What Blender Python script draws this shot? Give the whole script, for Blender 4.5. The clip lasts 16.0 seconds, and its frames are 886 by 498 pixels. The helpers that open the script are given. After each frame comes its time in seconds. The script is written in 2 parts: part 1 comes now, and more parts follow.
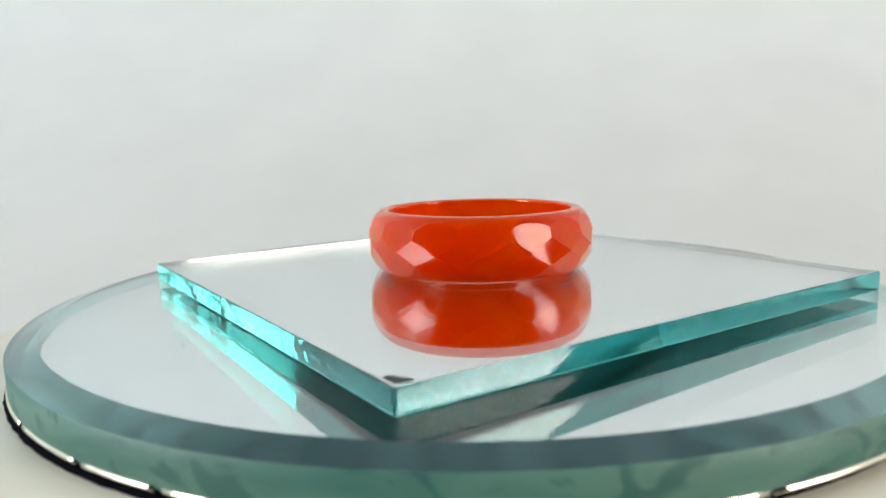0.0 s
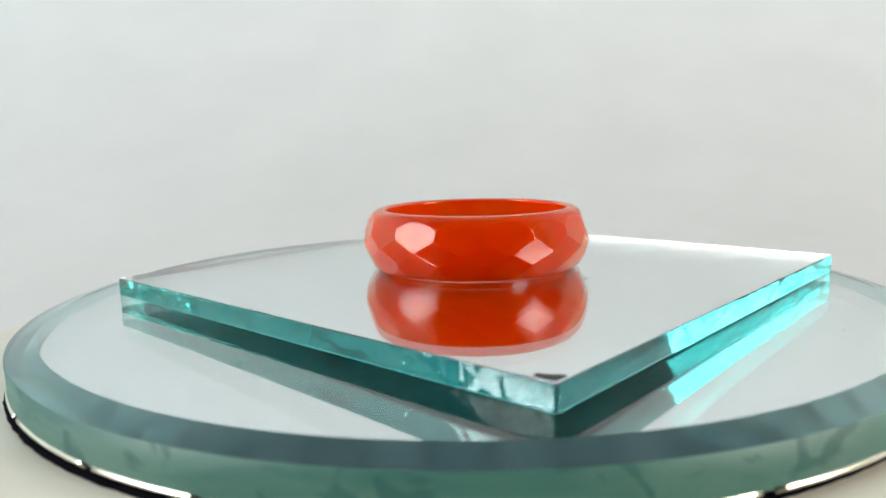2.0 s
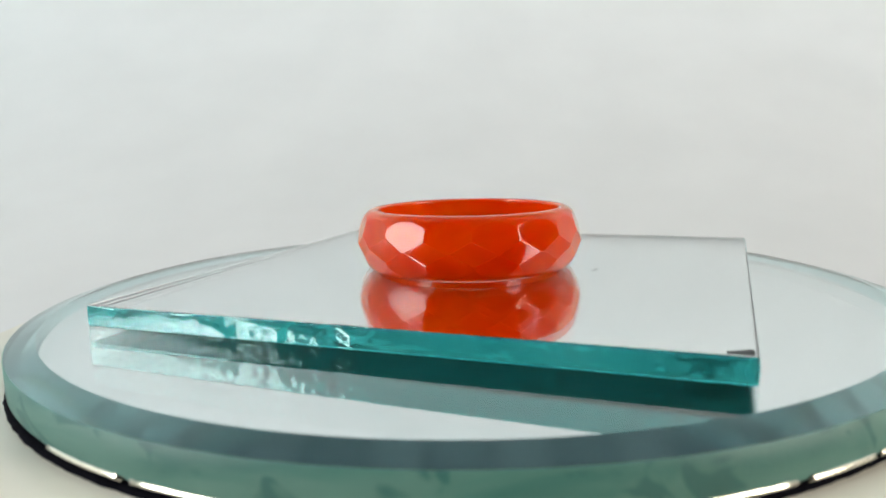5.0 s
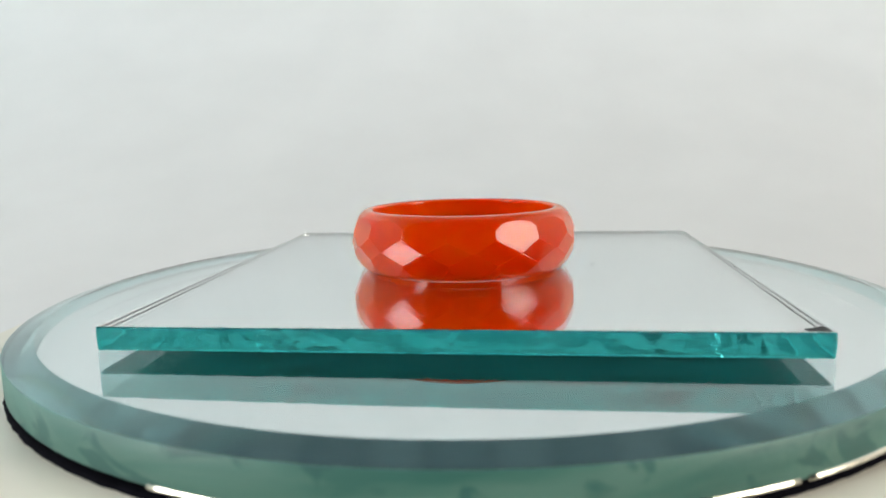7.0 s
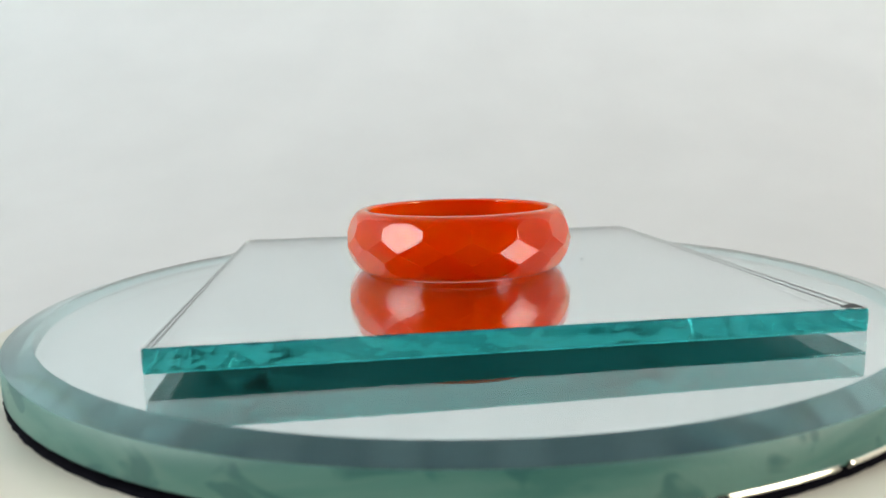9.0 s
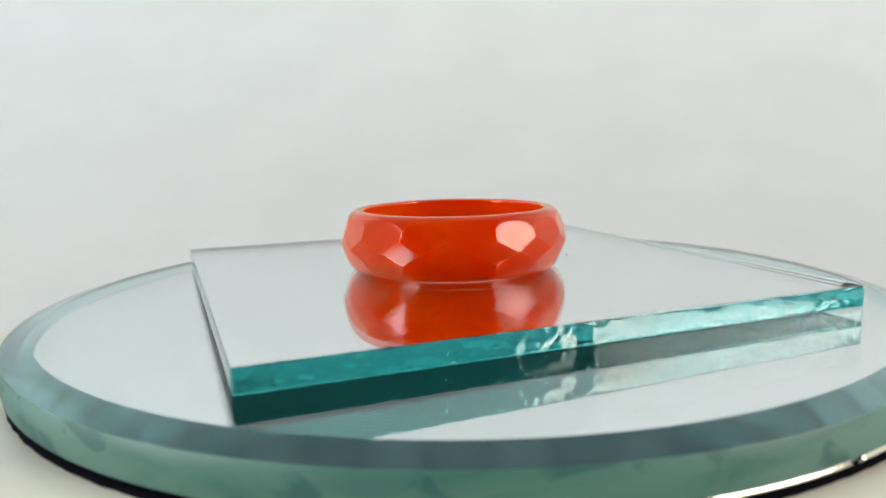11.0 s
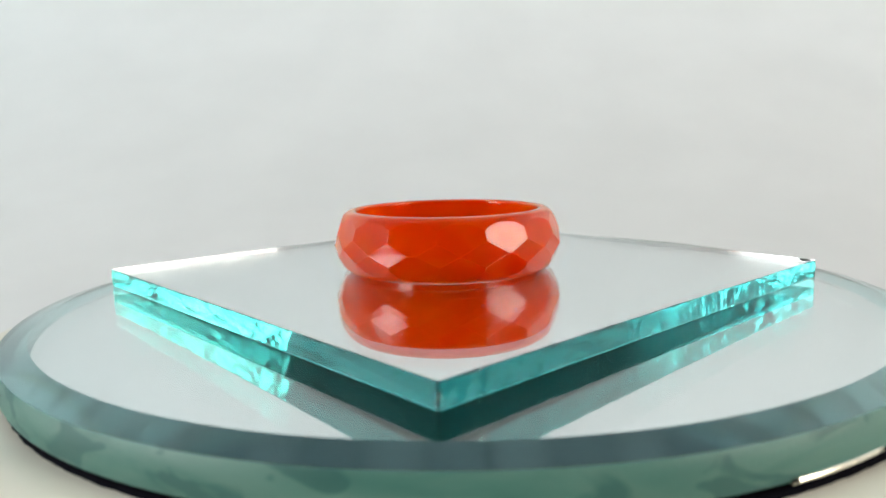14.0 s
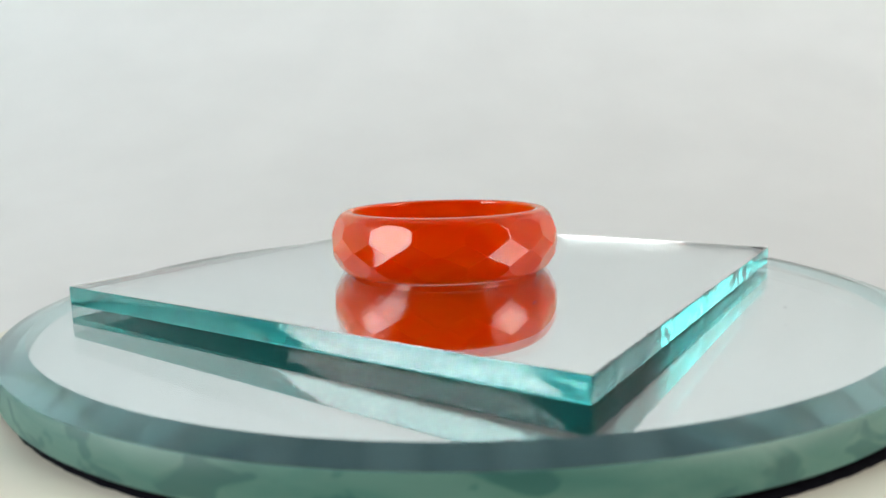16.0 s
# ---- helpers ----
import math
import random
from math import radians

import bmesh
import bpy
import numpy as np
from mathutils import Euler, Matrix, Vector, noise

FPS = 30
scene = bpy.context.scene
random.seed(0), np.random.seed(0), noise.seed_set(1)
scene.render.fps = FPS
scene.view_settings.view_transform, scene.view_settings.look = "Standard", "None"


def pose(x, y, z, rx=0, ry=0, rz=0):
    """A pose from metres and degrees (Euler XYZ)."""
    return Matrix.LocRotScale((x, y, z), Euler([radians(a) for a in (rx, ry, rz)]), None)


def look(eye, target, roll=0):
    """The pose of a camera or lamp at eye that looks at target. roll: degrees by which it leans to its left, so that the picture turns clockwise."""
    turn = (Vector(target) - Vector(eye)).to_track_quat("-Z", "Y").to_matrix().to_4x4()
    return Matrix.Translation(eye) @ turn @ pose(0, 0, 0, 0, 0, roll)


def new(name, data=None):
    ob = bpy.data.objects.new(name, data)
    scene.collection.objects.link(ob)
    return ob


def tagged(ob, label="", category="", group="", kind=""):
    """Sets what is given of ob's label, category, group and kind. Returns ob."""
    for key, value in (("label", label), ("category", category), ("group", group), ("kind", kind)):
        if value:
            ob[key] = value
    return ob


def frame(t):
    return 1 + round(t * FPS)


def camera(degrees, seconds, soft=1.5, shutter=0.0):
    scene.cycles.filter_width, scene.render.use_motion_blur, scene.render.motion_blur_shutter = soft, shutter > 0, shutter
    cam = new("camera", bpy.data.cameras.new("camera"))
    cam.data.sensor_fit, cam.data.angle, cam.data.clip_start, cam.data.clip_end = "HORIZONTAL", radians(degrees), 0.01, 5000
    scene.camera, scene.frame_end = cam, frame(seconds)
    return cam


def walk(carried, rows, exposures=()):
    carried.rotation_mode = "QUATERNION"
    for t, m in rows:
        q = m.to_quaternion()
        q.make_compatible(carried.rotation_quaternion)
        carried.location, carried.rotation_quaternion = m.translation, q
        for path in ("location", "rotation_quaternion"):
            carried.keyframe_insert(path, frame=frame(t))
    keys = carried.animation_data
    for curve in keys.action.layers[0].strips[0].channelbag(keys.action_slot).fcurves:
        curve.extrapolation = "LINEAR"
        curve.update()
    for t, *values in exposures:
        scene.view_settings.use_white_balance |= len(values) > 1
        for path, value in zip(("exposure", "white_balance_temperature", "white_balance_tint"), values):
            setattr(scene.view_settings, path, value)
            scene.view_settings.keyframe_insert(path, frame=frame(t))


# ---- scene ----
# Lengths below are in millimetres in the local builders and scaled by MM.
MM = 0.001
TOP = 31.0            # height of the square mirror's upper face over the table top
RATE = 6.966          # turn of the turntable, degrees a second, anticlockwise from above
cam = camera(63.4, 16.0, soft=1.6)
EYE = pose(-2.098 * MM, -70.164 * MM, (TOP + 12.642) * MM, 90 - 8.700, 0, 0) @ pose(0, 0, 0, 0, 0, -1.340)
walk(cam, [(0.0, EYE), (16.0, EYE)])
cam.data.dof.use_dof = True
cam.data.dof.focus_distance = 0.061
cam.data.dof.aperture_fstop = 52

# ---- light ----
# light runs through the mirrors' glass from edge to edge
scene.cycles.max_bounces, scene.cycles.glossy_bounces, scene.cycles.transmission_bounces = 24, 20, 20
scene.view_settings.exposure = -0.05
world = bpy.data.worlds.new("room_air")
scene.world = world
world.use_nodes = True
world.node_tree.nodes["Background"].inputs[0].default_value = (0.5, 0.55, 0.6, 1)
world.node_tree.nodes["Background"].inputs[1].default_value = 0.05


def softbox_light(name, place, aim, wide, high, watts, colour):
    lamp = bpy.data.lights.new(name, "AREA")
    lamp.shape, lamp.size, lamp.size_y, lamp.energy, lamp.color = "RECTANGLE", wide, high, watts, colour
    ob = new(name, lamp)
    ob.matrix_world = look(place, aim)
    return ob


LEFT = (-0.414, -0.179, 0.20)
FILL_WEST = (-0.85, 0.34, 0.3)
FILL_EAST = (0.85, 0.34, 0.3)
FILL_BACK = (0.05, 1.15, 0.22)
RIGHT = (0.3995, -0.2095, 0.20)
softbox_light("softbox_light", LEFT, (0, 0, 0.05), 0.178, 0.27, 2.1, (0.95, 0.97, 0.94))
softbox_light("softbox_light", RIGHT, (0, 0, 0.05), 0.175, 0.27, 1.95, (1.0, 0.93, 0.82))
# three added lamps, unseen, that brighten the tent sides and the backdrop
softbox_light("fill_light", FILL_WEST, (-0.44, 0.3, 0.26), 0.3, 0.3, 4.0, (0.77, 0.98, 1.0))
softbox_light("fill_light", FILL_EAST, (0.44, 0.3, 0.26), 0.3, 0.3, 3.5, (0.93, 0.97, 0.93))
softbox_light("fill_light", FILL_BACK, (0, 0.5, 0.12), 1.0, 0.5, 14.1, (0.9, 0.99, 1.0))


# ---- materials ----
def material(name, base=(0.8, 0.8, 0.8), rough=0.5, metal=0.0, ior=1.5, trans=0.0):
    m = bpy.data.materials.new(name)
    m.use_nodes = True
    b = m.node_tree.nodes["Principled BSDF"]
    b.inputs["Base Color"].default_value = (*base, 1)
    b.inputs["Roughness"].default_value = rough
    b.inputs["Metallic"].default_value = metal
    b.inputs["IOR"].default_value = ior
    b.inputs["Transmission Weight"].default_value = trans
    return m, m.node_tree, b


def noise_node(nt, scale, detail=3.0, stretch=(1, 1, 1), distortion=0.0):
    co = nt.nodes.new("ShaderNodeTexCoord")
    mp = nt.nodes.new("ShaderNodeMapping")
    mp.inputs["Scale"].default_value = stretch
    n = nt.nodes.new("ShaderNodeTexNoise")
    n.inputs["Scale"].default_value = scale
    n.inputs["Detail"].default_value = detail
    n.inputs["Distortion"].default_value = distortion
    nt.links.new(co.outputs["Object"], mp.inputs[0])
    nt.links.new(mp.outputs[0], n.inputs["Vector"])
    return n


def ramp(nt, source, stops):
    r = nt.nodes.new("ShaderNodeValToRGB")
    while len(r.color_ramp.elements) < len(stops):
        r.color_ramp.elements.new(0.5)
    for e, (at, c) in zip(r.color_ramp.elements, stops):
        e.position = at
        e.color = (*c, 1) if len(c) == 3 else c
    nt.links.new(source, r.inputs[0])
    return r


def bump(nt, source, shader, strength, distance, before=None):
    n = nt.nodes.new("ShaderNodeBump")
    n.inputs["Strength"].default_value = strength
    n.inputs["Distance"].default_value = distance
    nt.links.new(source, n.inputs["Height"])
    if before is not None:
        nt.links.new(before, n.inputs["Normal"])
    nt.links.new(n.outputs[0], shader.inputs["Normal"])
    return n


def carnelian():
    """Polished translucent stone: light scatters in it and passes dimly through; the polish mirrors the lamps."""
    m = bpy.data.materials.new("carnelian")
    m.use_nodes = True
    nt = m.node_tree
    nt.nodes.remove(nt.nodes["Principled BSDF"])
    cloud = noise_node(nt, 160, 3, (1, 1, 1.6), 0.6)
    ra = ramp(nt, cloud.outputs[0], [(0.3, (0.79, 0.034, 0.0003)), (0.52, (0.87, 0.054, 0.0005)), (0.72, (0.94, 0.1, 0.001))])
    scatter = nt.nodes.new("ShaderNodeSubsurfaceScattering")
    scatter.inputs["Scale"].default_value = 0.004
    scatter.inputs["Radius"].default_value = (1.0, 0.35, 0.06)
    nt.links.new(ra.outputs[0], scatter.inputs["Color"])
    thru = nt.nodes.new("ShaderNodeBsdfRefraction")
    thru.inputs["Color"].default_value = (0.96, 0.27, 0.02, 1)
    thru.inputs["Roughness"].default_value = 0.42
    thru.inputs["IOR"].default_value = 1.54
    body = nt.nodes.new("ShaderNodeMixShader")
    body.inputs[0].default_value = 0.44
    nt.links.new(scatter.outputs[0], body.inputs[1])
    nt.links.new(thru.outputs[0], body.inputs[2])
    bev = nt.nodes.new("ShaderNodeBevel")
    bev.samples = 4
    bev.inputs["Radius"].default_value = 0.00034
    polish = nt.nodes.new("ShaderNodeBsdfGlossy")
    polish.inputs["Roughness"].default_value = 0.03
    polish.inputs["Color"].default_value = (1.0, 0.94, 0.84, 1)
    nt.links.new(bev.outputs[0], polish.inputs["Normal"])
    fres = nt.nodes.new("ShaderNodeFresnel")
    fres.inputs["IOR"].default_value = 1.46
    nt.links.new(bev.outputs[0], fres.inputs["Normal"])
    mix = nt.nodes.new("ShaderNodeMixShader")
    nt.links.new(fres.outputs[0], mix.inputs[0])
    nt.links.new(body.outputs[0], mix.inputs[1])
    nt.links.new(polish.outputs[0], mix.inputs[2])
    nt.links.new(mix.outputs[0], nt.nodes["Material Output"].inputs["Surface"])
    return m


def clear_glass():
    m, nt, b = material("clear_glass", (0.97, 0.985, 0.98), 0.0, 0, 1.52, 1.0)
    return m


def cut_edge():
    m, nt, b = material("cut_glass_edge", (0.1, 0.5, 0.47), 0.045, 0, 1.52, 1.0)
    big = noise_node(nt, 120, 2, (1, 1, 2.0), 0.8)
    swoosh = noise_node(nt, 110, 1.5, (1, 1, 1.2), 1.6)
    fine = noise_node(nt, 800, 2, (1, 1, 0.5), 0.3)
    ra = ramp(nt, big.outputs[0], [(0.3, (0.032, 0.46, 0.46)), (0.55, (0.06, 0.55, 0.545)), (0.72, (0.11, 0.6, 0.58))])
    nt.links.new(ra.outputs[0], b.inputs["Base Color"])
    one = bump(nt, swoosh.outputs[0], b, 0.009, 0.002)
    bump(nt, fine.outputs[0], b, 0.012, 0.0003, one.outputs[0])
    return m


def ground_rim():
    m, nt, b = material("ground_glass_rim", (0.36, 0.62, 0.52), 0.5, 0, 1.52, 0.45)
    big = noise_node(nt, 90, 3, (1, 1, 3), 1.0)
    r = ramp(nt, big.outputs[0], [(0.35, (0.06, 0.23, 0.19)), (0.5, (0.11, 0.31, 0.25)), (0.65, (0.16, 0.36, 0.295))])
    # darker bruises where the grinding broke out of the rim
    bruise = noise_node(nt, 240, 2, (1, 1, 1.6), 0.8)
    mask = ramp(nt, bruise.outputs[0], [(0.56, (0, 0, 0)), (0.62, (0.8, 0.8, 0.8))])
    blend = nt.nodes.new("ShaderNodeMix")
    blend.data_type = "RGBA"
    nt.links.new(mask.outputs[0], blend.inputs[0])
    nt.links.new(r.outputs[0], blend.inputs[6])
    blend.inputs[7].default_value = (0.03, 0.16, 0.14, 1)
    nt.links.new(blend.outputs[2], b.inputs["Base Color"])
    fine = noise_node(nt, 2500, 3)
    bump(nt, fine.outputs[0], b, 0.2, 0.0001)
    return m


def bevel_face():
    """Polished glass bevel, with a share of tinted metal that imitates its dim reflections."""
    m, nt, b = material("dimmed_bevel", (0.42, 0.72, 0.7), 0.06, 0, 1.52, 1.0)
    n = noise_node(nt, 60, 2)
    dim_metal = nt.nodes.new("ShaderNodeBsdfPrincipled")
    dim_metal.inputs["Metallic"].default_value = 1.0
    dim_metal.inputs["Roughness"].default_value = 0.12
    ra = ramp(nt, n.outputs[0], [(0.3, (0.2, 0.41, 0.43)), (0.7, (0.27, 0.49, 0.5))])
    nt.links.new(ra.outputs[0], dim_metal.inputs["Base Color"])
    mix = nt.nodes.new("ShaderNodeMixShader")
    mix.inputs[0].default_value = 0.35
    nt.links.new(b.outputs[0], mix.inputs[1])
    nt.links.new(dim_metal.outputs[0], mix.inputs[2])
    nt.links.new(mix.outputs[0], nt.nodes["Material Output"].inputs["Surface"])
    return m


def silver(name, base):
    m, nt, b = material(name, base, 0.0, 1.0)
    return m


def plain(name, base, rough, vary=0.06, scale=300, relief=0.00005):
    m, nt, b = material(name, base, rough)
    n = noise_node(nt, scale, 4)
    lo = tuple(c * (1 - vary) for c in base)
    hi = tuple(min(1, c * (1 + vary)) for c in base)
    r = ramp(nt, n.outputs[0], [(0.3, lo), (0.7, hi)])
    nt.links.new(r.outputs[0], b.inputs["Base Color"])
    f = noise_node(nt, scale * 9, 3)
    bump(nt, f.outputs[0], b, 0.3, relief)
    return m


M_STONE = carnelian()
M_GLASS = clear_glass()
M_EDGE = cut_edge()
M_RIM = ground_rim()
M_SILVER = silver("mirror_silver", (0.81, 0.845, 0.85))
# a touch less red, to green the round mirror's repeated reflections
M_ROUND_SILVER = silver("round_mirror_silver", (0.805, 0.845, 0.85))
M_BEVEL = bevel_face()
M_BACK = plain("mirror_back_paint", (0.004, 0.075, 0.055), 0.6)
M_BACK.node_tree.nodes["Principled BSDF"].inputs["Specular IOR Level"].default_value = 0.08
# near-black that stands in for the shade in the gap under the mirror
M_GAP_SHADE = plain("black_gap_shade", (0.004, 0.004, 0.007), 0.95, 0.3, 1500, 0.0002)
M_GAP_SHADE.node_tree.nodes["Principled BSDF"].inputs["Specular IOR Level"].default_value = 0.05
M_PLASTIC = plain("white_plastic", (0.82, 0.79, 0.69), 0.35, 0.04, 120)


def fabric(name, share):
    m, nt, b = material(name, (0.86, 0.86, 0.86), 0.9)
    weave = noise_node(nt, 20, 4)
    ra = ramp(nt, weave.outputs[0], [(0.3, (0.84, 0.84, 0.84)), (0.7, (0.88, 0.88, 0.88))])
    nt.links.new(ra.outputs[0], b.inputs["Base Color"])
    b.inputs["Specular IOR Level"].default_value = 0.1
    thru = nt.nodes.new("ShaderNodeBsdfTranslucent")
    nt.links.new(ra.outputs[0], thru.inputs["Color"])
    mix = nt.nodes.new("ShaderNodeMixShader")
    mix.inputs[0].default_value = share
    nt.links.new(b.outputs[0], mix.inputs[1])
    nt.links.new(thru.outputs[0], mix.inputs[2])
    nt.links.new(mix.outputs[0], nt.nodes["Material Output"].inputs["Surface"])
    return m


M_FABRIC = fabric("white_tent_fabric", 0.5)
M_PAPER = fabric("white_paper", 0.18)
M_ROOF = plain("bluish_roof_fabric", (0.5, 0.55, 0.6), 0.9, 0.12, 9, 0.0002)
M_ROOF_PALE = plain("pale_roof_fabric", (0.62, 0.67, 0.72), 0.9, 0.12, 9, 0.0002)
M_WALL = plain("blue_grey_wall_paint", (0.05, 0.06, 0.07), 0.8, 0.05, 3, 0.0004)
M_CEIL = plain("grey_ceiling_paint", (0.07, 0.08, 0.09), 0.8, 0.05, 3, 0.0004)
M_BOARDS = plain("brown_floor", (0.2, 0.13, 0.08), 0.6, 0.2, 4, 0.0005)
M_TABLE = plain("table_laminate", (0.08, 0.07, 0.065), 0.5, 0.1, 15, 0.0001)
M_BLACK = plain("black_casing", (0.02, 0.02, 0.02), 0.5, 0.2, 40, 0.0001)
M_CHIP = plain("dark_chip", (0.012, 0.016, 0.016), 0.6, 0.3, 2000)
M_LINT = plain("grey_lint", (0.16, 0.16, 0.17), 0.9, 0.2, 4000)
M_GLINT = material("glint_metal", (0.92, 0.87, 0.74), 0.2, 1.0)[0]


# ---- builders ----
def mesh_of(bm, name, mats):
    me = bpy.data.meshes.new(name)
    bm.to_mesh(me)
    bm.free()
    for m in mats:
        me.materials.append(m)
    return me


def part(name, bm, mats, parent=None, label=""):
    if not isinstance(mats, (list, tuple)):
        mats = [mats]
    ob = new(name, mesh_of(bm, name, mats))
    if parent is not None:
        ob.parent = parent
    if label:
        tagged(ob, label)
    return ob


def box(sx, sy, sz, centre=(0, 0, 0), bevel=0.0):
    bm = bmesh.new()
    bmesh.ops.create_cube(bm, size=1)
    bmesh.ops.scale(bm, vec=(sx, sy, sz), verts=bm.verts)
    if bevel:
        bmesh.ops.bevel(bm, geom=bm.edges[:], offset=bevel, segments=3, affect="EDGES", profile=0.5)
    bmesh.ops.translate(bm, vec=centre, verts=bm.verts)
    return bm


def turned(profile, segments=160, mats=None, smooth=True, closed_bottom=True, closed_top=True):
    """A body of revolution from (radius, height) rows, bottom to top, in millimetres."""
    bm = bmesh.new()
    rings = []
    for r, z in profile:
        rings.append([bm.verts.new((r * MM * math.cos(2 * math.pi * k / segments),
                                    r * MM * math.sin(2 * math.pi * k / segments), z * MM)) for k in range(segments)])
    for i in range(len(rings) - 1):
        for k in range(segments):
            q = (k + 1) % segments
            f = bm.faces.new((rings[i][k], rings[i][q], rings[i + 1][q], rings[i + 1][k]))
            f.smooth = smooth
            f.material_index = mats[i] if mats else 0
    if closed_bottom:
        f = bm.faces.new(rings[0][::-1])
        f.material_index = mats[-2] if mats else 0
    if closed_top:
        f = bm.faces.new(rings[-1])
        f.material_index = mats[-1] if mats else 0
    return bm


def sharpen(bm, degrees):
    for e in bm.edges:
        if len(e.link_faces) == 2 and (e.link_faces[0].material_index != e.link_faces[1].material_index
                                       or e.calc_face_angle(0) > radians(degrees)):
            e.smooth = False


def empty(name, label, category, group="", kind=""):
    ob = new(name)
    ob.empty_display_size = 0.01
    return tagged(ob, label, category, group, kind)


# ---- the room, the table and the white tent ----
def slab(name, sx, sy, sz, centre, mat, label, category):
    ob = part(name, box(sx, sy, sz), mat)
    ob.location = centre
    return tagged(ob, label, category, "", "structure")


def room():
    slab("floor", 3.2, 3.4, 0.1, (0, 0, -0.80), M_BOARDS, "brown floor of the dim room", "floor")
    slab("ceiling", 3.2, 3.4, 0.1, (0, 0, 2.05), M_CEIL, "blue-grey ceiling of the dim room", "ceiling")
    slab("wall_north", 3.2, 0.1, 2.75, (0, 1.65, 0.625), M_WALL, "blue-grey wall behind the white tent", "wall")
    slab("wall_south", 3.2, 0.1, 2.75, (0, -1.65, 0.625), M_WALL, "blue-grey wall of the dim room", "wall")
    slab("wall_east", 0.1, 3.2, 2.75, (1.55, 0, 0.625), M_WALL, "blue-grey wall of the dim room", "wall")
    slab("wall_west", 0.1, 3.2, 2.75, (-1.55, 0, 0.625), M_WALL, "blue-grey wall of the dim room", "wall")


def table():
    t = empty("table", "plain laminate table under the white sweep", "table")
    t.location = (0, 0.05, -0.75)
    part("tabletop", box(1.3, 1.1, 0.03, (0, 0, 0.733), 0.004), M_TABLE, t)
    for x in (-0.58, 0.58):
        for y in (-0.48, 0.48):
            part("leg", box(0.05, 0.05, 0.718, (x, y, 0.359), 0.004), M_TABLE, t)
    return t


def backdrop():
    """A white paper sweep: flat on the table, curving up into a wall."""
    bm = bmesh.new()
    line = [(-0.11, 0.0)]
    for k in range(25):
        a = radians(90 * k / 24)
        line.append((0.10 + 0.40 * math.sin(a), 0.40 - 0.40 * math.cos(a)))
    line.append((0.50, 0.62))
    rows = []
    for y, z in line:
        rows.append([bm.verts.new((x, y, z + 0.0005)) for x in (-0.5, -0.25, 0, 0.25, 0.5)])
    for a, b in zip(rows, rows[1:]):
        for k in range(4):
            f = bm.faces.new((a[k], a[k + 1], b[k + 1], b[k]))
            f.smooth = True
    ob = part("backdrop", bm, M_PAPER)
    return tagged(ob, "seamless white paper sweep, softly lit", "backdrop", "", "structure")


def tent_side(x):
    t = empty("light_tent_side", "white translucent fabric side of a light tent", "light tent", "tent sides")
    t.location = (x, 0, 0.002)
    bm = bmesh.new()
    rows = []
    for i in range(15):
        y = -0.06 + 0.52 * i / 14
        rows.append([bm.verts.new((0.004 * math.sin(i * 1.1 + k * 0.6), y, 0.005 + 0.56 * k / 14)) for k in range(15)])
    for p, q in zip(rows, rows[1:]):
        for k in range(14):
            bm.faces.new((p[k], q[k], q[k + 1], p[k + 1])).smooth = True
    part("fabric", bm, M_FABRIC, t)
    for y in (-0.065, 0.465):
        part("pole", box(0.01, 0.01, 0.58, (0, y, 0.29), 0.002), M_PLASTIC, t)
    return t


def tent_roof():
    # unseen roof, added in two tones so the bevel mirrors light and dark bars
    t = empty("added_stripe_roof", "added unseen roof of pale and bluish strips, mirrored as bars in the bevel", "light tent")
    t.location = (0, 0.2, 0.585)
    for k in range(11):
        part("panel", box(0.0755, 0.54, 0.004, (-0.4 + 0.08 * k, 0.0, 0.002), 0.001), M_ROOF if k % 2 else M_ROOF_PALE, t)
    for y in (-0.262, 0.262):
        part("pole", box(0.9, 0.01, 0.01, (0, y, 0.010), 0.002), M_PLASTIC, t)
    return t


def softbox(place, aim=(0, 0, 0.05), w=0.097, h=0.145, ground=-0.0015):
    s = empty("softbox", "black softbox lamp out of view, known from reflections or added as fill", "lamp", "softboxes")
    m = look(place, aim)
    s.location = (place[0], place[1], ground)
    back = s.location.copy()
    bm = bmesh.new()
    front = [bm.verts.new(m @ Vector((x, y, 0.004)) - back) for x, y in ((-w, -h), (w, -h), (w, h), (-w, h))]
    rear = [bm.verts.new(m @ Vector((x * 0.35, y * 0.35, 0.11)) - back) for x, y in ((-w, -h), (w, -h), (w, h), (-w, h))]
    for k in range(4):
        bm.faces.new((front[k], front[(k + 1) % 4], rear[(k + 1) % 4], rear[k]))
    bm.faces.new(rear)
    part("housing", bm, M_BLACK, s)
    foot = (m @ Vector((0, 0, 0.08))) - back
    part("stand", box(0.016, 0.016, foot.z, (foot.x, foot.y, foot.z / 2), 0.002), M_BLACK, s)
    part("base_plate", box(0.1, 0.1, 0.012, (foot.x, foot.y, 0.0065), 0.003), M_BLACK, s)
    return s


# ---- the turntable and what it carries ----
PLATE = 1.75          # thickness of the square mirror
ROUND = 3.4           # height of the dark gap under the round mirror
GAP = 0.36            # felt pad
Z_ROUND = TOP - PLATE - ROUND
Z_GAP = Z_ROUND - GAP


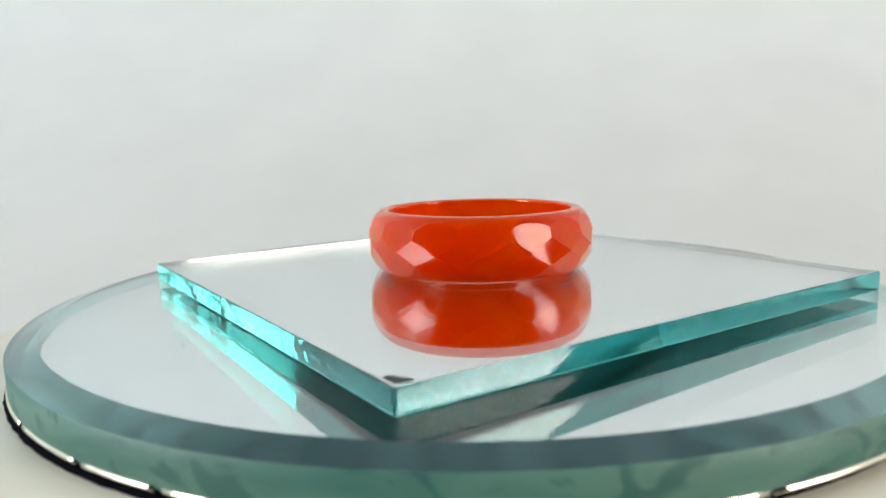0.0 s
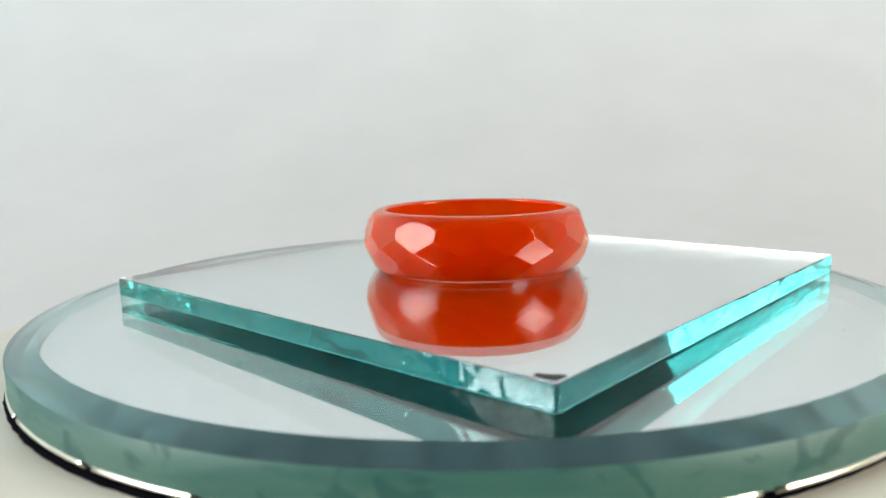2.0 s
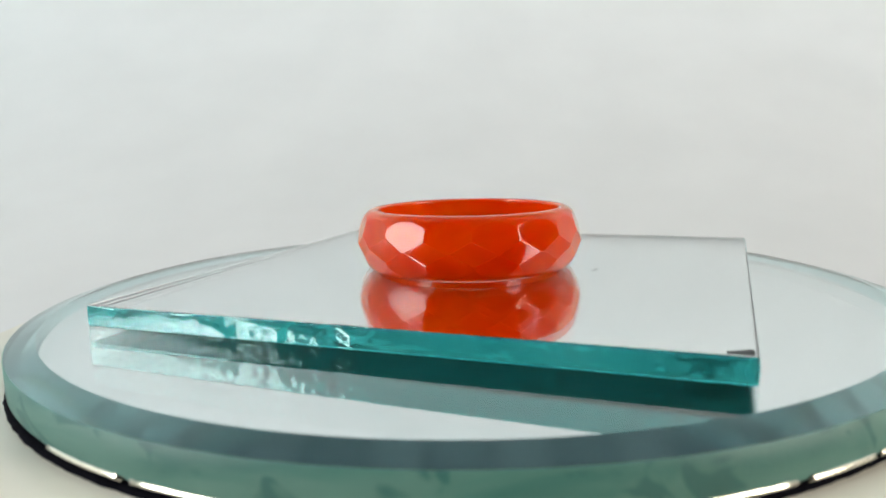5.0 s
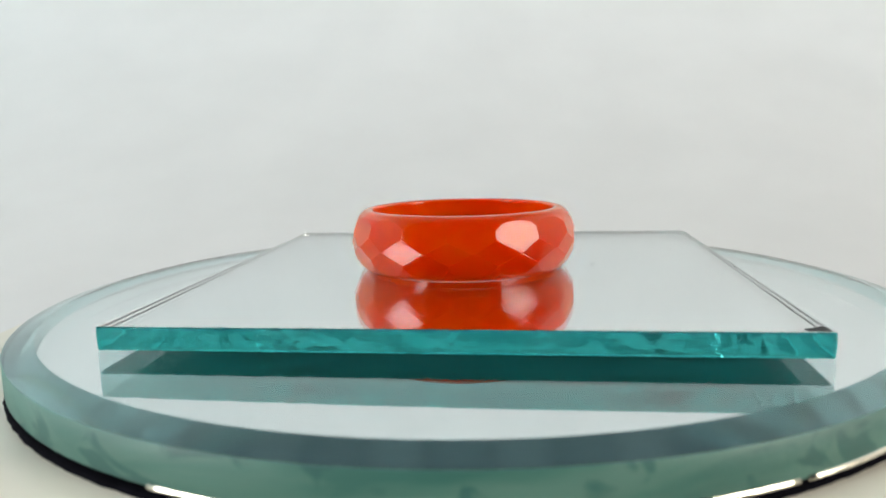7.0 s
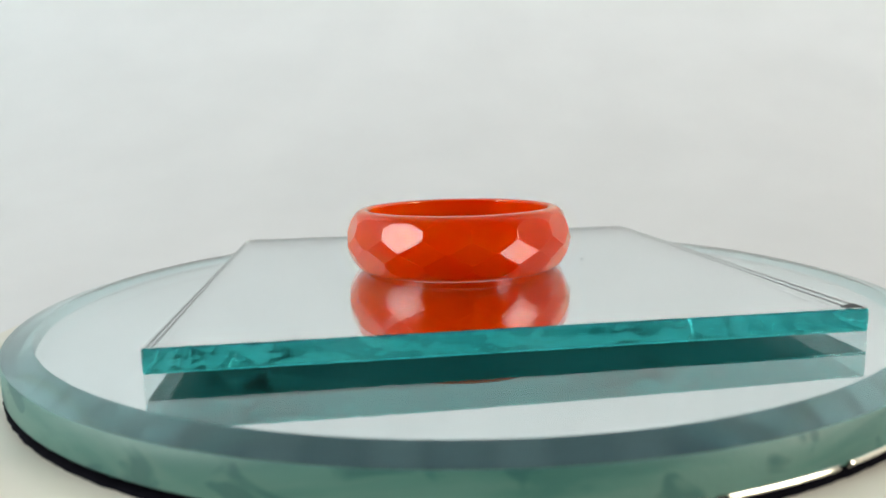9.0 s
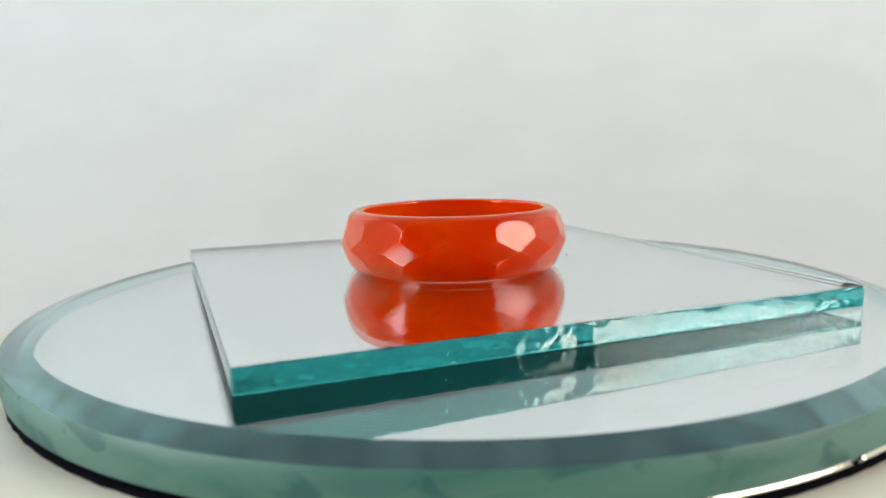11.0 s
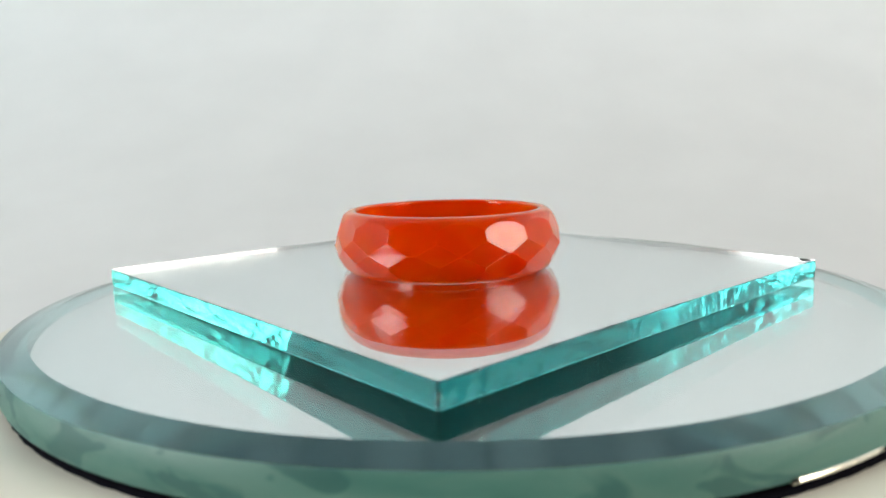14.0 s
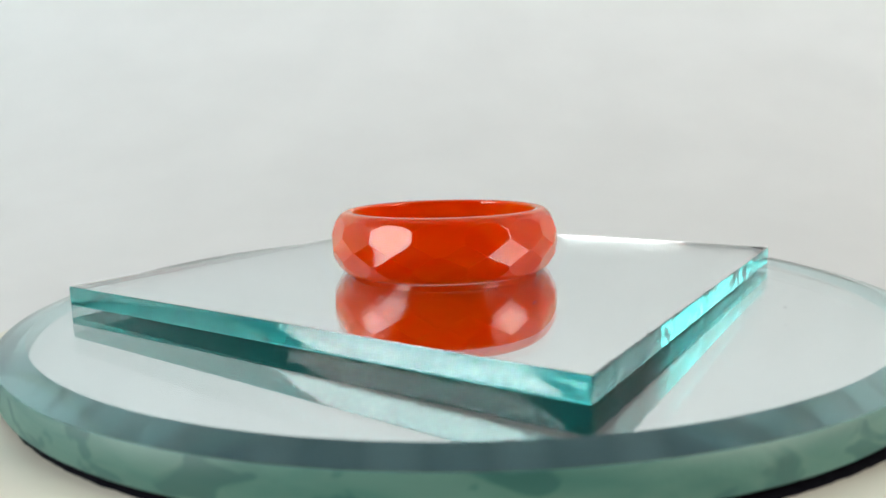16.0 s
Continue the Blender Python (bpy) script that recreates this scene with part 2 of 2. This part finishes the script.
def turntable():
    t = empty("turntable", "white plastic display turntable base with a ragged black disc for the dark gap", "turntable")
    h = Z_GAP
    part("platter", turned([(46, 0.6), (47.2, 0.6), (47.6, 1.6), (47.6, h - 1.2), (47.3, h - 0.5), (46.6, h)]), M_PLASTIC, t)
    # ragged black disc in place of the shaded gap below the rim
    bm = turned([(39.75, h + 0.004), (39.9, h + 0.06), (39.8, h + GAP - 0.1), (39.55, h + GAP - 0.004)], 600)
    for v in bm.verts:
        a = math.atan2(v.co.y, v.co.x)
        fray = 0.11 * noise.noise(Vector((a * 38, v.co.z * 900, 0))) + 0.05 * noise.noise(Vector((a * 160, v.co.z * 900, 3)))
        v.co.x += fray * MM * math.cos(a)
        v.co.y += fray * MM * math.sin(a)
    bmesh.ops.translate(bm, vec=(-0.1 * MM, 0.35 * MM, 0), verts=bm.verts)
    part("gap_disc", bm, M_GAP_SHADE, t, "black disc with ragged edge standing in for the dark gap")
    return t


def round_mirror():
    t = empty("round_mirror", "circular glass mirror with sloped border and greenish frosted rim", "mirror")
    # the lowest chamfer is coloured black, for the dark gap it would mirror
    bm = turned([(39.3, 0.05), (39.7, 0.2), (39.98, 0.42), (40.05, 0.55), (40.05, ROUND - 0.62), (39.96, ROUND - 0.53), (37.83, ROUND)], 256,
                [3, 3, 1, 1, 1, 4, 2, 0])
    bm.faces.ensure_lookup_table()
    sharpen(bm, 8)
    part("glass", bm, [M_GLASS, M_RIM, M_ROUND_SILVER, M_GAP_SHADE, M_BEVEL], t)
    part("backing", turned([(39.0, 0.004), (39.05, 0.04)], 128), M_BACK, t, "dark green painted back")
    # bright metal strips along the rim's lower edge, in place of its chamfer's glint
    rnd = random.Random(11)
    a = -165.0
    while a < -42:
        wide = rnd.uniform(7, 16)
        bm = bmesh.new()
        rows = []
        n = 10
        for k in range(n + 1):
            th = radians(a + wide * k / n)
            top = 0.6 + 0.04 * noise.noise(Vector((a + k * 0.7, 0, 0)))
            q = []
            for rr, z in ((39.8, 0.34), (40.16, 0.34), (40.155, 0.4), (40.12, 0.48), (40.055, top), (39.9, top)):
                q.append(bm.verts.new((rr * MM * math.cos(th), rr * MM * math.sin(th), z * MM)))
            rows.append(q)
        for p, q in zip(rows, rows[1:]):
            for k in range(6):
                bm.faces.new((p[k], q[k], q[(k + 1) % 6], p[(k + 1) % 6])).smooth = k in (1, 2, 3)
        bm.faces.new(rows[0])
        bm.faces.new(rows[-1][::-1])
        bmesh.ops.recalc_face_normals(bm, faces=bm.faces[:])
        part("glint_strip", bm, M_GLINT, t, "bright metal strip standing in for the glint on the rim's lower edge")
        a += wide + rnd.uniform(0.3, 1.2)
    return t


CORNERS = [(-4.84, -34.50), (37.27, -6.81), (8.68, 36.09), (-33.20, 6.93)]


def chipped(side, u):
    """How rough the cut edge is along each side: smooth breaks with splintered stretches."""
    stretches = {0: ((0.45, 1.0, 0.036),), 1: ((0.2, 0.7, 0.01),), 2: ((0.05, 0.6, 0.014),), 3: ((0.0, 0.55, 0.06), (0.6, 1.0, 0.03))}
    depth = 0.003
    for a, b, d in stretches[side]:
        fade = min(1.0, max(0.0, (u - a) / 0.06)) * min(1.0, max(0.0, (b - u) / 0.06))
        depth += d * fade
    return depth


def grain(side, p, z):
    """One side broke in long striations, the others in hollow shells with sharp ridges between them."""
    if side == 2:
        return 0.55 * noise.noise(Vector((p.x * 0.5, p.y * 0.5, z * 5.5)))
    shell = 1 - 2.4 * abs(noise.noise(Vector((p.x * 0.42, p.y * 0.42, z * 0.55 + side * 7))))
    crack = max(0.0, 0.12 - abs(noise.noise(Vector((p.x * 0.8, p.y * 0.8, z * 0.9 + 3))))) * 4
    return 0.9 * shell + 0.4 * noise.noise(Vector((p.x * 1.9, p.y * 1.9, z * 1.5))) - crack


def square_mirror():
    t = empty("square_mirror", "square hand-cut mirror plate with rough green glass edges", "mirror")
    bm = bmesh.new()
    n = 220
    outline = []
    for k in range(4):
        a, b = Vector(CORNERS[k]), Vector(CORNERS[(k + 1) % 4])
        side = (b - a).normalized()
        out = Vector((side.y, -side.x))
        for i in range(n):
            u = i / n
            s = 0.16 / (b - a).length if i == 0 else u
            outline.append((a.lerp(b, max(u, s) if i else s), out))
        # blunt corner: the last point of this side stops short of the next corner
        outline.append((a.lerp(b, 1 - 0.16 / (b - a).length), out))
    levels = [(0.03, -0.07), (0.1, -0.03), (0.22, -0.015)]
    levels += [(0.22 + 1.33 * k / 11, 0.03 * math.sin(math.pi * k / 11) - 0.02) for k in range(1, 12)]
    levels += [(PLATE - 0.1, -0.025), (PLATE - 0.04, -0.035), (PLATE, -0.06)]
    rings = []
    for j, (z, push) in enumerate(levels):
        ring = []
        for i, (p, out) in enumerate(outline):
            rough = chipped(i // (n + 1), (i % (n + 1)) / n)
            w = noise.noise(Vector((p.x * 0.35, p.y * 0.35, z * 0.8))) * 0.004 + grain(i // (n + 1), p, z) * rough
            if j in (0, len(levels) - 1):
                w *= 0.35
            if j >= len(levels) - 3:
                # nibbled upper lip along the splintered stretches
                lip = noise.noise(Vector((p.x * 2.1, p.y * 2.1, 9))) + 0.6 * noise.noise(Vector((p.x * 4.7, p.y * 4.7, 2)))
                w -= (j - len(levels) + 4) * 1.3 * rough * max(0.0, lip)
            q = p + out * (push + w)
            ring.append(bm.verts.new((q.x * MM, q.y * MM, z * MM)))
        rings.append(ring)
    c = len(outline)
    for a, b in zip(rings, rings[1:]):
        for k in range(c):
            f = bm.faces.new((a[k], a[(k + 1) % c], b[(k + 1) % c], b[k]))
            f.material_index = 1
            f.smooth = True
    bm.faces.new(rings[0][::-1]).material_index = 2
    bm.faces.new(rings[-1]).material_index = 0
    sharpen(bm, 35)
    part("glass", bm, [M_GLASS, M_EDGE, M_SILVER], t)
    bm = bmesh.new()
    low = [bm.verts.new((p.x * MM * 0.993, p.y * MM * 0.993, 0.004 * MM)) for p, out in outline]
    up = [bm.verts.new((p.x * MM * 0.993, p.y * MM * 0.993, 0.022 * MM)) for p, out in outline]
    bm.faces.new(low[::-1])
    bm.faces.new(up)
    for k in range(c):
        bm.faces.new((low[k], low[(k + 1) % c], up[(k + 1) % c], up[k]))
    part("backing", bm, M_BACK, t, "dark green painted back")
    # a dark chip where the silver is gone at one corner
    bm = bmesh.new()
    a = Vector(CORNERS[0])
    u, v = (Vector(CORNERS[1]) - a).normalized(), (Vector(CORNERS[3]) - a).normalized()
    pts = [a + u * 0.3 + v * 0.3, a + u * 1.35 + v * 0.25, a + u * 1.6 + v * 0.5, a + u * 1.15 + v * 1.1, a + u * 0.85 + v * 1.85, a + u * 0.3 + v * 1.75]
    lo = [bm.verts.new((p.x * MM, p.y * MM, (PLATE + 0.004) * MM)) for p in pts]
    hi = [bm.verts.new((p.x * MM, p.y * MM, (PLATE + 0.02) * MM)) for p in pts]
    bm.faces.new(lo[::-1])
    bm.faces.new(hi)
    for k in range(len(pts)):
        q = (k + 1) % len(pts)
        bm.faces.new((lo[k], lo[q], hi[q], hi[k]))
    part("chip", bm, M_CHIP, t, "dark chipped corner")
    return t


RING_AT = (1.63, 1.43)
RING_HIGH = 5.9
FACETS = 16
FACET_TURN = -80.3


def facet_ring():
    """Domed band cut by three rows of sixteen planes: shields above and below, diamonds between."""
    half = RING_HIGH / 2
    dome = [(9.5, half), (9.62, half - 0.008), (9.8, half - 0.035), (9.95, half - 0.1), (10.1, half - 0.2), (10.26, half - 0.35), (10.43, half - 0.55), (10.56, half - 0.75),
            (10.68, half - 0.95), (10.83, half - 1.2), (10.96, half - 1.45), (11.07, half - 1.7), (11.17, half - 1.95), (11.25, half - 2.2),
            (11.33, half - 2.5), (11.37, half - 2.75), (11.38, half - 2.95)]
    profile = [(r, -z) for r, z in dome] + [(r, z) for r, z in dome[-2::-1]]
    seg = 192
    bm = turned(profile, seg)
    for f in bm.faces:
        f.smooth = True
    d0, e = 11.06, radians(18.0)
    f = radians(23.0)
    up, down = 11.29 * math.cos(e), 11.26 * math.cos(f)
    low = -0.33   # the facets are centred a little below the middle of the band
    rnd = random.Random(5)
    cuts = []
    for k in range(FACETS):
        a = 2 * math.pi * k / FACETS + radians(FACET_TURN)
        cuts.append((a + radians(rnd.uniform(-0.6, 0.6)), radians(rnd.uniform(-3.0, -1.8)), d0 + rnd.uniform(-0.03, 0.03)))
        b = a + math.pi / FACETS
        cuts.append((b + radians(rnd.uniform(-0.6, 0.6)), e + radians(rnd.uniform(-0.8, 0.8)), up + rnd.uniform(-0.03, 0.03)))
        cuts.append((b + radians(rnd.uniform(-0.6, 0.6)), -f + radians(rnd.uniform(-0.8, 0.8)), down + rnd.uniform(-0.03, 0.03)))
    for a, el, d in cuts:
        n = Vector((math.cos(a) * math.cos(el), math.sin(a) * math.cos(el), math.sin(el)))
        got = bmesh.ops.bisect_plane(bm, geom=bm.verts[:] + bm.edges[:] + bm.faces[:], dist=1e-8, plane_co=n * d * MM + Vector((0, 0, low * MM)), plane_no=n,
                                     clear_outer=True)
        rim = [g for g in got["geom_cut"] if isinstance(g, bmesh.types.BMEdge) and g.is_boundary]
        made = bmesh.ops.edgeloop_fill(bm, edges=rim)
        for f in made["faces"]:
            f.smooth = False
            f.material_index = 0
            for ed in f.edges:
                ed.smooth = False
    # the hole for the finger
    caps = [f for f in bm.faces if len(f.verts) == seg and abs(f.normal.z) > 0.9]
    rims = [sorted(f.verts, key=lambda v: math.atan2(v.co.y, v.co.x)) for f in caps]
    bmesh.ops.delete(bm, geom=caps, context="FACES_ONLY")
    rims.sort(key=lambda r: r[0].co.z)
    inner = [(9.28 - 0.25 * math.cos(radians(t)), half - 0.25 + 0.25 * math.sin(radians(t))) for t in (88, 66, 44, 22, 6, 0)]
    inner += [(9.03, half - 0.34), (9.02, 0.9)]
    inner = [(r, -z) for r, z in inner] + inner[::-1]
    loops = [rims[0]]
    for r, z in inner:
        loops.append([bm.verts.new((v.co.x / 9.5 * r, v.co.y / 9.5 * r, z * MM)) for v in rims[0]])
    loops.append(rims[1])
    for a, b in zip(loops, loops[1:]):
        for k in range(seg):
            q = (k + 1) % seg
            f = bm.faces.new((a[k], a[q], b[q], b[k]))
            f.smooth = True
    bmesh.ops.recalc_face_normals(bm, faces=bm.faces[:])
    bmesh.ops.translate(bm, vec=(0, 0, half * MM), verts=bm.verts)
    ob = part("finger_ring", bm, M_STONE)
    return tagged(ob, "translucent orange-red carnelian ring with faceted outer band", "ring")


# (14.6, -21.2) and (30.3, -10.5) stand in for nicks in the plate's edge
SPECKS = ((-16.8, 1.4, TOP, 0.32, 20), (-16.3, 0.9, TOP, 0.12, 70), (14.6, -21.2, TOP, 0.28, 10),
          (8.46, -9.49, TOP, 1.1, -15), (9.46, -13.9, TOP, 0.35, 60), (30.3, -10.5, TOP, 0.3, 30), (-18.5, -0.8, TOP, 0.2, 10),
          (14.1, 0.3, TOP, 0.12, 0), (21.3, -25.6, TOP - PLATE, 0.3, 40), (-21.2, -19.6, TOP - PLATE, 0.4, 150))


def lint(x, y, z, long, turn):
    """A curled shred of lint: a bent thread with a thicker middle."""
    bm = bmesh.new()
    rows = []
    n = 8
    for k in range(n + 1):
        u = k / n - 0.5
        thick = 0.026 * (1 - 3.2 * u * u) * (0.6 + long)
        cx, cy, cz = u * long, 0.25 * long * math.sin(u * 5), 0.05 + 0.04 * math.cos(u * 6)
        rows.append([bm.verts.new(((cx) * MM, (cy + thick * math.cos(a)) * MM, max(0.003, cz + thick * math.sin(a)) * MM))
                     for a in (0.5, 2.1, 3.7, 5.2)])
    for p, q in zip(rows, rows[1:]):
        for k in range(4):
            bm.faces.new((p[k], p[(k + 1) % 4], q[(k + 1) % 4], q[k]))
    bm.faces.new(rows[0][::-1])
    bm.faces.new(rows[-1])
    ob = part("lint", bm, M_LINT)
    return tagged(ob, "tiny dark curl lying on the mirror, as lint or as an edge nick", "lint", "specks of lint")


room()
table()
backdrop()
tent_side(-0.44)
tent_side(0.44)
tent_roof()
softbox(LEFT)
softbox(RIGHT)
# housings for the three added fill lamps
softbox(FILL_WEST, (-0.44, 0.3, 0.26), 0.16, 0.16, -0.75)
softbox(FILL_EAST, (0.44, 0.3, 0.26), 0.16, 0.16, -0.75)
softbox(FILL_BACK, (0, 0.5, 0.12), 0.52, 0.27, -0.75)
turntable()
ROUND_MIRROR = round_mirror()
SQUARE_MIRROR = square_mirror()
RING = facet_ring()
LINT = [(lint(*row), row) for row in SPECKS]


# ---- the turning ----
def motions():
    times = [k * 0.5 for k in range(33)]
    for thing, x, y, z in ((ROUND_MIRROR, 0.45, 0.3, Z_ROUND), (SQUARE_MIRROR, 0, 0, TOP - PLATE),
                           (RING, RING_AT[0], RING_AT[1], TOP)):
        rows = []
        for t in times:
            rows.append((t, pose(0, 0, 0, 0, 0, RATE * t) @ pose(x * MM, y * MM, z * MM)))
        walk(thing, rows)
    for thing, (x, y, z, long, turn) in LINT:
        walk(thing, [(t, pose(0, 0, 0, 0, 0, RATE * t) @ pose(x * MM, y * MM, z * MM, 0, 0, turn)) for t in times])


motions()
